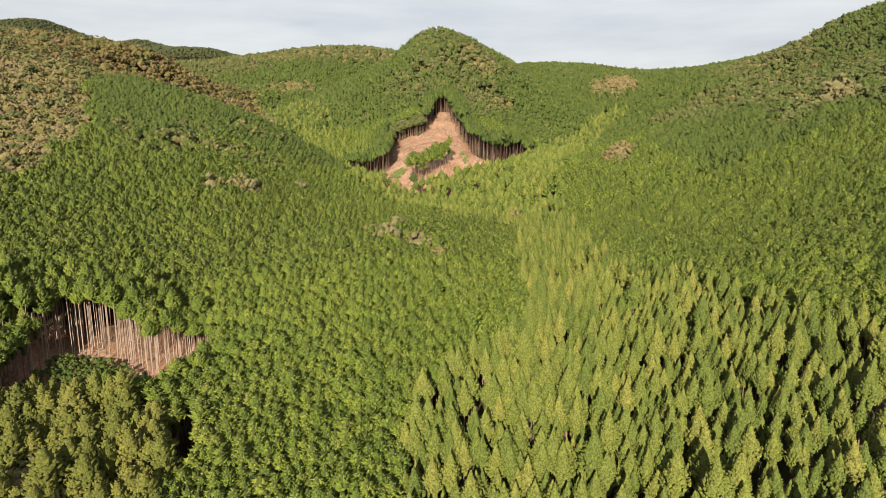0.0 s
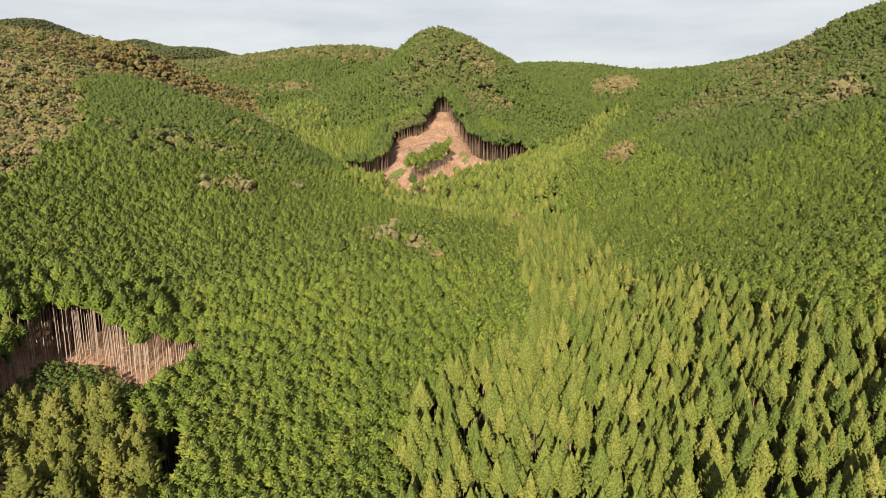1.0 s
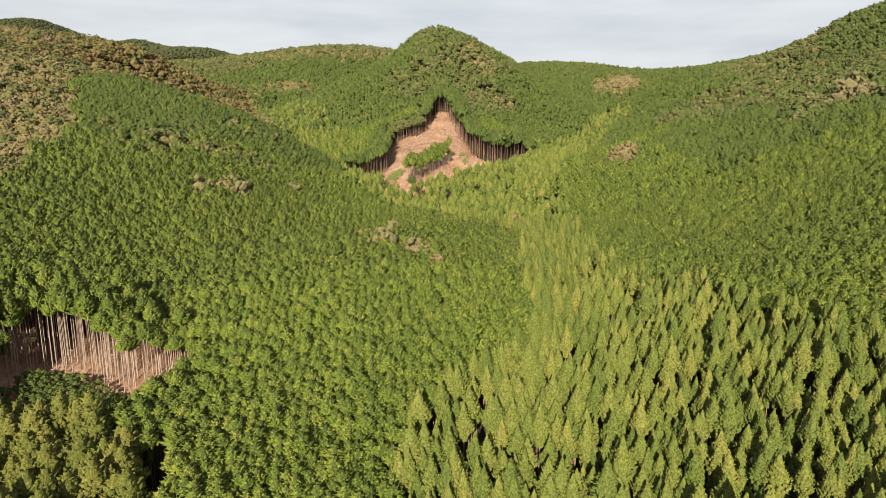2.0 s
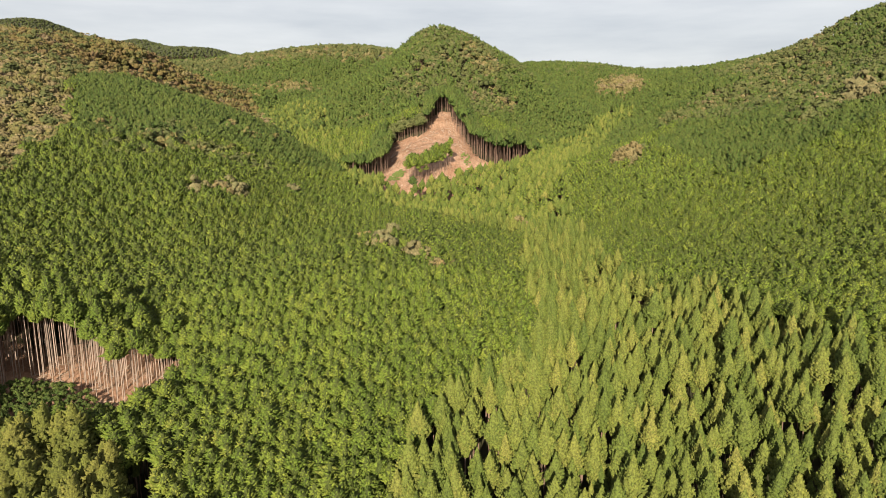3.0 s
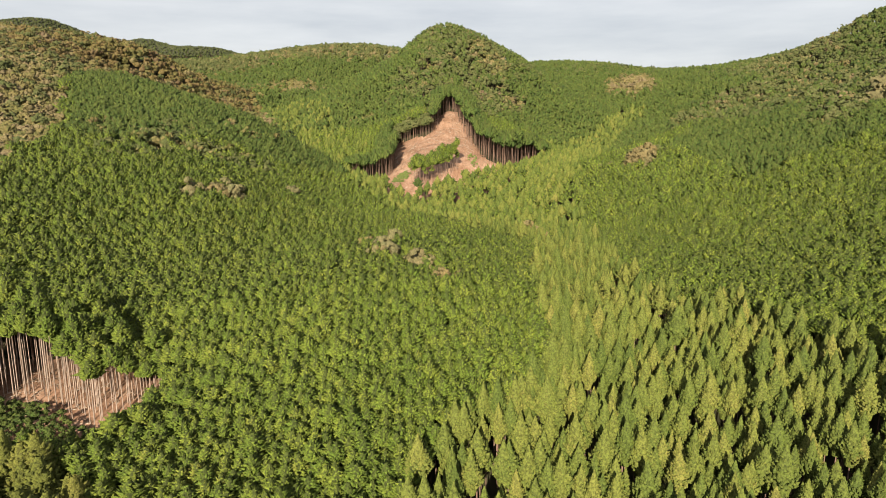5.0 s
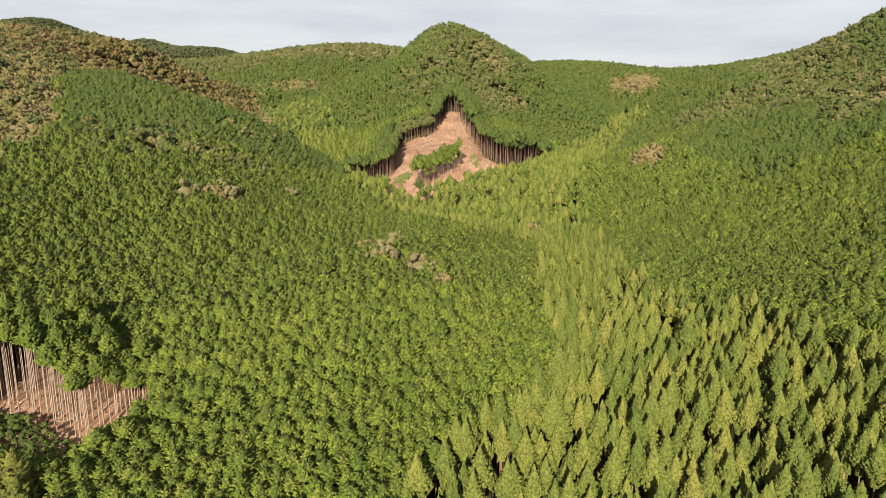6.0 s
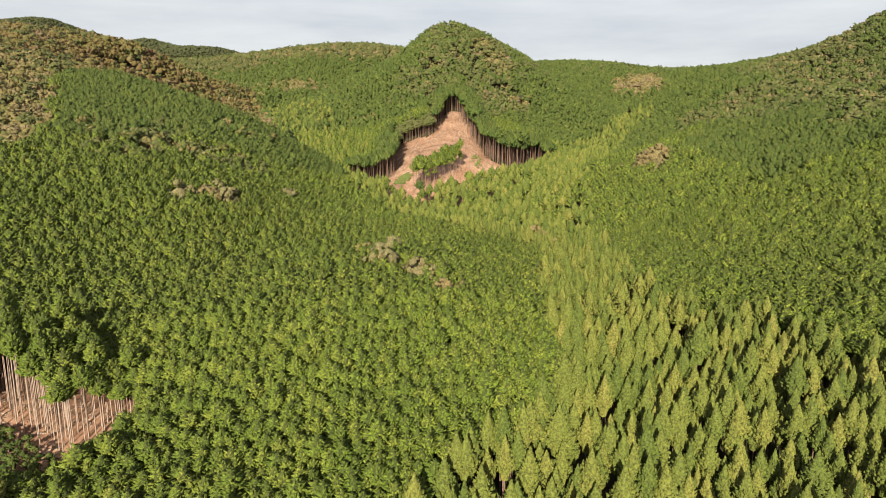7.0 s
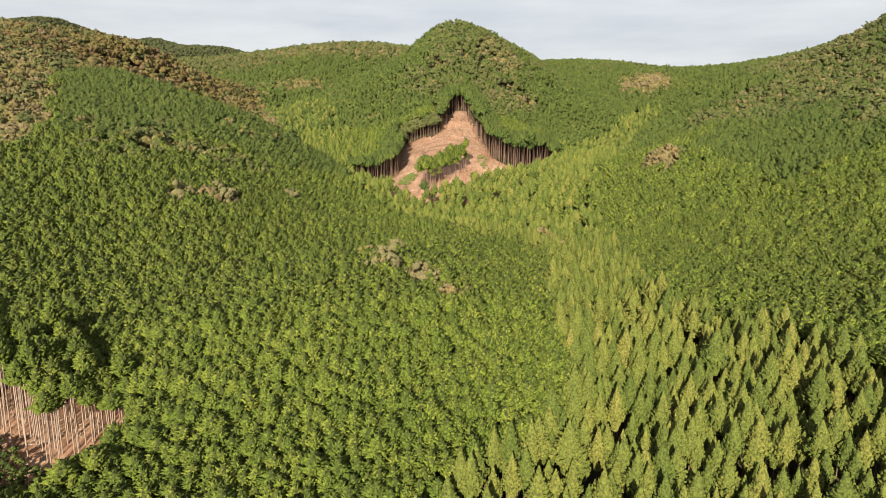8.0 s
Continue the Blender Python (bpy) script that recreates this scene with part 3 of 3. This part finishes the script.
def kinds_at(x, y, seed):
    """Which kind of tree stands where: 0 cedar, 1 cypress, 2 broadleaf, 3 a single tree of its own, 4 pine, 5 rusty broadleaf."""
    k = np.ones(len(x), int)
    wob = 3 * np.sin(x * 0.09 + y * 0.05) + 2 * np.sin(y * 0.13 - x * 0.07)
    dice = np.random.default_rng(seed).random(len(x))
    other = np.random.default_rng(seed + 1).random(len(x))
    for poly, share in ((CEDAR_GULLY, 1.0), (CEDAR_NEAR, 1.0), (CEDAR_LEFT, 1.0), (CEDAR_MID, 0.62), (CEDAR_BACK, 0.35)):
        k[inside(x + wob * 0.4, y + wob * 0.4, poly) & (other < share)] = 0
    ragged = 1 + 0.45 * np.sin(x * 0.21 + y * 0.13) * np.sin(y * 0.17 - x * 0.05) + 0.3 * np.sin(x * 0.37 - y * 0.29)
    for poly, pines, leaves in ((SPUR_PALE, 0.4, 0.15), (BROW_MIX, 0.5, 0.25), (PEAK_MIX, 0.5, 0.10), (AUTUMN_HILL, 0.12, 0.88)):
        here = inside(x + 2 * wob, y + 2 * wob, poly)
        k[here & (dice > 1 - pines)] = 4
        k[here & (dice < leaves)] = 2
    for cx, cy, rx, ry, share in PINES:
        k[(((x - cx) / rx) ** 2 + ((y - cy) / ry) ** 2 < ragged) & (dice > 1 - share)] = 4
    for cx, cy, rx, ry, share in PATCHES:
        k[(((x - cx) / rx) ** 2 + ((y - cy) / ry) ** 2 < ragged) & (dice < share)] = 2
    k[(k == 2) & inside(x + 3 * wob, y + 3 * wob, RUST) & (other < 0.8)] = 5
    for cx, cy, rx, ry in SINGLE:
        k[((x - cx) / (rx + 1)) ** 2 + ((y - cy) / (ry + 1)) ** 2 < 1] = 3
    return k


def plant():
    zones = [(0, 108, 232, 2.8, 3.9), (1, 232, 380, 2.85, 3.9), (2, 380, 650, 3.1, 4.2), (3, 650, 1150, 4.0, 4.5)]
    labels = {"cedar": "dense stand of yellow-green conical cedars on the slope", "cypress": "dense stand of feathery green cypress on the slope",
              "autumn": "mixed broadleaf wood in brown and ochre autumn colour", "pine": "grey-green pines mixed into the upper slopes"}
    for level, y0, y1, step, step_c in zones:
        for j, kind in enumerate(("cedar", "cypress", "autumn", "pine", "autumn")):
            p = scatter(-0.85 * y1 - 30, 0.85 * y1 + 30, y0, y1, (step_c, step, 5.6, max(step * 1.15, 4.4), 5.6)[j], 11 + 7 * level + (0, 1, 2, 3, 2)[j], jitter=(0.27, 0.16, 0.24, 0.22, 0.24)[j])
            x, y = p[:, 0], p[:, 1]
            rim = near_edge(x, y, CUT_FAR)
            # The 24 m strip at near left is unseen wood, added to shade the clearing.
            keep = (abs(x) < 0.70 * y + 14 + 24 * ((x < 0) & (y > 150) & (y < 230))) & ~inside(x, y, CUT_NEAR) & ~inside(x, y, STAND_NEAR) & ~inside(x, y, CUT_FAR) & ~inside(x, y, YOUNG) & ~inside(x, y, GAP)
            keep &= (rim > 15) | (front_of_cut(x, y) & (rim > np.where(x < -34, 11, np.where(x < -24, 5, 2))))
            if level > 1:
                # lee slopes are thinly wooded
                lee = (treetops(x, y + 12) - treetops(x, y) < -1.2) & (y < 1060)
                keep &= ~lee | (np.random.default_rng(level).random(len(x)) < 0.15)
            p = p[keep]
            p = p[kinds_at(p[:, 0], p[:, 1], 5) == (0, 1, 2, 4, 5)[j]]
            if level == 0 and j == 0:
                order = np.argsort(np.hypot(p[:, 0] - 45, p[:, 1] - 120))
                near, p = p[order[:150]], p[order[150:]]
                trees(kind, near, "yellow-green conical cedar with dense upswept foliage", "cedars of the gully", 50, spread=0.14)
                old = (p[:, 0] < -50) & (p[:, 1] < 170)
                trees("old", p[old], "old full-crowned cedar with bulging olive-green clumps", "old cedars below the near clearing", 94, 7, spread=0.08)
                p = p[~old]
            if j == 1 and level > 1:
                # Same cypress, not older: back slopes only take the green dimmed for sun and haze.
                old = np.full(len(p), level == 3)
                for poly in DULL:
                    old |= inside(p[:, 0], p[:, 1], poly)
                joined("older_cypress_forest", "cypress stand on the upper slopes, its green dimmed for low sun and haze", p[old], kind, level, 60 + level, leaf=M_DULL)
                p = p[~old]
            joined(("rust" if j == 4 else kind) + "_forest", "broadleaf wood in orange-brown autumn colour along the crest" if j == 4 else labels[kind], p, kind, level, 31 + 3 * level + j, leaf=M_RUST if j == 4 else None)
    # edge of the near clearing
    p = scatter(-160, -60, 180, 240, 2.9, 71)
    q = scatter(-160, -124, 183, 240, 3.0, 82)
    p = np.concatenate([p[inside(p[:, 0], p[:, 1], STAND_NEAR) & (p[:, 0] > -124)], q[inside(q[:, 0], q[:, 1], STAND_NEAR)]])
    trees("edge", p, "tall cypress with a long bare pale trunk on cleared soil", "thinned cypresses by the near clearing", 72, bark=M_PALE, spread=0.05,
          size=np.interp(-p[:, 0], [78, 88, 101, 115, 129, 145], [0.70, 0.88, 1.10, 1.17, 1.18, 1.3]), wide=1.0)
    trees("cedar", np.array([(-134.0, 197.0), (-138.0, 200.0), (-142.0, 196.0), (-139.0, 205.0), (-144.0, 209.0), (-133.0, 206.0), (-146.0, 202.0), (-136.0, 211.0)]),
          "tall yellow-green cedar with hanging clumps at the clearing's edge", "cedars by the near clearing", 100, 4, spread=0.05, size=np.full(8, 1.22))
    p = scatter(-145, -74, 165, 207, 2.1, 80)
    joined("young_cypresses", "low young cypresses below the clearing", p[inside(p[:, 0], p[:, 1], YOUNG)], "cypress", 1, 81, 0.29, leaf=M_DULL, broad=1.7)
    # rim of the far clearing, and the trees still standing in it
    p = scatter(-95, 95, 460, 690, 3.0, 73)
    d, within = near_edge(p[:, 0], p[:, 1], CUT_FAR), inside(p[:, 0], p[:, 1], CUT_FAR)
    rim = p[(d < 15) & ~within & ~front_of_cut(p[:, 0], p[:, 1])]
    order = np.argsort(near_edge(rim[:, 0], rim[:, 1], CUT_FAR))
    trees("edge", rim[order[:20]], "tall cypress with a bare trunk at the clearing's rim", "trees round the far clearing", 74, 5, level=1, leaf=M_DULL, size=np.where(rim[order[:20], 0] > 8, 1.1, 0.95))
    rest = rim[order[20:]]
    bay = (rest[:, 0] > -54) & (rest[:, 0] < -17) & (rest[:, 1] > 590)
    joined("rim_forest", "dark low-crowned pines in the upper bay of the clearing", rest[bay], "pine", 1, 99, 0.86)
    joined("rim_forest", "tall cypresses with bare trunks round the clearing", rest[(rest[:, 0] <= 8) & ~bay], "edge", 1, 75, leaf=M_DULL)
    joined("rim_forest", "tallest cypresses with long bare trunks round the clearing", rest[rest[:, 0] > 8], "edge", 1, 83, 1.1, leaf=M_DULL)
    p = scatter(-40, 20, 480, 540, 2.3, 76)
    p = p[inside(p[:, 0], p[:, 1], ISLAND)]
    trees("edge", p, "tall cypress still standing alone on the cleared soil", "trees kept in the clearing", 77, 4, level=1, size=np.full(len(p), 0.9))
    # the wood goes on below and behind the start
    p = scatter(-115, 115, -45, 108, 3.7, 84)
    k = kinds_at(p[:, 0], p[:, 1], 5)
    joined("cedar_forest", labels["cedar"], p[(k == 0) | (p[:, 0] > 40)], "cedar", 3, 85)
    joined("cypress_forest", labels["cypress"], p[(k != 0) & (p[:, 0] <= 40)], "cypress", 3, 86)
    # single trees that stand out
    r = np.random.default_rng(87)
    p = np.concatenate([np.c_[cx + rx * np.cos(a) * q, cy + ry * np.sin(a) * q] for cx, cy, rx, ry in SINGLE
                        for a, q in [(r.uniform(0, 6.28, max(2, int(rx * ry / 4))), np.sqrt(r.random(max(2, int(rx * ry / 4)))))]])
    trees("autumn", p, "tan and orange broadleaf tree among the green conifers", "autumn trees on the slopes", 88, 5, size=np.full(len(p), 1.08), leaf=M_ORANGE)
    trees("cedar", np.array([(-123.0, 249.0), (-122.0, 251.5), (4.0, 180.0)]), "tall yellowish cedar rising above the canopy", "", 89, 3, size=np.array([1.08, 1.0, 0.9]))
    trees("autumn", np.array([(-141.0, 612.0), (-138.0, 616.0), (-144.0, 617.0)]), "dark evergreen tree standing out of the gully", "", 90, 3, size=np.array([1.35, 1.2, 1.25]), leaf=M_DARK)
    trees("cedar", np.array([(306.0, 1059.0), (303.0, 1063.0), (240.0, 1080.0), (228.0, 1084.0), (196.0, 1086.0), (182.0, 1088.0), (150.0, 1090.0), (258.0, 1077.0)]),
          "dark conifer that stands out on the skyline ridge", "skyline conifers", 91, 4, size=np.array([1.12, 0.95, 0.98, 0.9, 0.95, 0.9, 0.92, 0.95]), leaf=M_DARK)
    # far hills
    p = scatter(-1500, -350, 1780, 2140, 8.5, 78)
    joined("far_wood", "hazy wooded hills far behind the ridge", p, "cypress", 3, 79, 1.0, 5.0, M_FAR, broad=1.9)
    p = np.concatenate([scatter(-340, 0, 1088, 1145, 4.4, 92), scatter(-75, 70, 852, 900, 4.0, 95)])
    joined("understorey", "low young conifers along the ridges", p, "cypress", 3, 93, 0.62)


def front_of_cut(x, y):
    """The wood below the far clearing, on the side of the valley."""
    return y < np.where(x > -22, np.interp(x, [-22, 0, 30, 44, 66, 84, 160], [464, 500, 532, 542, 575, 604, 730]), 474 - (x + 22))


plant()


# ---- litter and small things in the clearings ----
def wood_material():
    m, nt, b = material("weathered_wood", 0.85, 0.15)
    geo = nt.nodes.new("ShaderNodeNewGeometry")
    r = ramp_node(nt, [(0.0, (0.07, 0.043, 0.028)), (0.5, (0.20, 0.14, 0.095)), (1.0, (0.41, 0.345, 0.275))])
    nt.links.new(geo.outputs["Random Per Island"], r.inputs["Fac"])
    nt.links.new(r.outputs["Color"], b.inputs["Base Color"])
    return m


M_WOOD = wood_material()


def slope_at(x, y):
    e = 1.0
    gx = (ground(x + e, y) - ground(x - e, y)) / (2 * e)
    gy = (ground(x, y + e) - ground(x, y - e)) / (2 * e)
    return gx, gy


def litter(name, label, poly, n, length, thick, seed):
    """Branches and offcuts lying on the soil: thin three-sided sticks."""
    r = np.random.default_rng(seed)
    xs, ys = [p[0] for p in poly], [p[1] for p in poly]
    x, y = r.uniform(min(xs), max(xs), n * 4), r.uniform(min(ys), max(ys), n * 4)
    ok = np.flatnonzero(inside(x, y, poly))[:n]
    x, y = x[ok], y[ok]
    n = len(x)
    gx, gy = slope_at(x, y)
    a = r.normal(np.pi / 2 + 0.25, 0.9, n)
    d = np.c_[np.cos(a), np.sin(a), gx * np.cos(a) + gy * np.sin(a)]
    s = np.c_[-np.sin(a), np.cos(a), -gx * np.sin(a) + gy * np.cos(a)]
    ln, th = length * r.uniform(0.3, 1.3, n), thick * r.uniform(0.5, 1.4, n)
    c = np.c_[x, y, ground(x, y) + 0.05]
    up = np.array([[0, 0, 1.0]])
    rows = []
    for end in (-0.5, 0.5):
        q = c + d * (ln * end)[:, None]
        rows += [q + s * th[:, None], q - s * th[:, None], q + up * (th * 1.6)[:, None]]
    v = np.stack(rows, 1).reshape(-1, 3)
    f = np.array([(0, 2, 5), (0, 5, 3), (2, 1, 4), (2, 4, 5), (0, 1, 2), (3, 5, 4)])
    f = (f[None] + (np.arange(n) * 6)[:, None, None]).reshape(-1, 3)
    tagged(new(name, mesh_from(name, v, f, [M_WOOD])), label, "brushwood", kind="stuff")


litter("brushwood", "cut branches and slash scattered over the bare soil", CUT_FAR, 1500, 3.2, 0.10, 90)
litter("brushwood", "cut branches lying between the trunks", [p for p in STAND_NEAR if p[0] > -130] + [(-128, 200)], 420, 2.6, 0.07, 91)


def log(x, y, length, radius, heading):
    """A felled stem with its sawn ends, lying on the slope."""
    gx, gy = [float(v[0]) for v in slope_at(np.array([x]), np.array([y]))]
    z = float(ground(x, y)[0])
    d = Vector((math.cos(heading), math.sin(heading), gx * math.cos(heading) + gy * math.sin(heading))).normalized()
    root = tagged(new("log"), "felled bare log lying on the cleared soil", "log", "felled logs")
    root.matrix_basis = Matrix.Translation((x, y, z + radius)) @ d.to_track_quat("Z", "Y").to_matrix().to_4x4()
    v, f = stem(length, radius, radius * 0.7, 8)
    v[:, 2] -= length / 2
    t = new("stem", mesh_from("stem", v, f, [M_PALE]))
    t.data.polygons.foreach_set("use_smooth", np.ones(len(f), bool))
    t.parent = root
    for end, r in ((-0.5, radius * 1.28), (0.5, radius * 0.69)):
        ring = [(r * math.cos(k * math.pi / 4), r * math.sin(k * math.pi / 4), 0.0) for k in range(8)] + [(0, 0, 0.01 * (1 if end > 0 else -1))]
        o = new("sawn_end", mesh_from("sawn_end", np.array(ring), np.array([(k, (k + 1) % 8, 8) for k in range(8)]), [M_WOOD]))
        o.location = (0, 0, length * end - (0.79 if end < 0 else -0.004))
        o.parent = root


_r = np.random.default_rng(95)
_done = 0
while _done < 46:
    _x, _y = _r.uniform(-60, 55), _r.uniform(470, 655)
    if inside(np.array([_x]), np.array([_y]), CUT_FAR)[0] and not inside(np.array([_x]), np.array([_y]), ISLAND)[0]:
        log(_x, _y, _r.uniform(4, 11), _r.uniform(0.13, 0.22), _r.normal(1.9, 0.7))
        _done += 1


def shrubs(name, label, cx, cy, rx, ry, n, seed, size):
    """A low thicket of light green leaves."""
    r = np.random.default_rng(seed)
    vs, fs, base = [], [], 0
    for _ in range(n):
        a, q = r.uniform(0, 6.28), math.sqrt(r.random())
        x, y = cx + rx * q * math.cos(a), cy + ry * q * math.sin(a)
        v, f, _ = round_crown(size * r.uniform(0.7, 1.3), size * r.uniform(0.6, 1.0), 30, 0.7)
        v = v + (x, y, float(ground(x, y)[0]) - 0.1)
        vs.append(v)
        fs.append(f + base)
        base += len(v)
    tagged(new(name, mesh_from(name, np.concatenate(vs), np.concatenate(fs), [M_SHRUB], np.full(base, 0.4))), label, "shrubs", kind="stuff")


M_SHRUB = foliage("shrub_foliage", [(0.0, (0.11, 0.15, 0.040)), (0.5, (0.17, 0.20, 0.055)), (1.0, (0.24, 0.25, 0.08))])
shrubs("shrubs", "pale green shrubs on the cleared soil", -36, 518, 6, 12, 60, 96, 1.3)
shrubs("shrubs", "green undergrowth strip beside the track", 18, 548, 4, 14, 22, 97, 1.0)
shrubs("shrubs", "yellow-green undergrowth among bare trunks", -122, 203, 10, 5, 45, 98, 0.6)
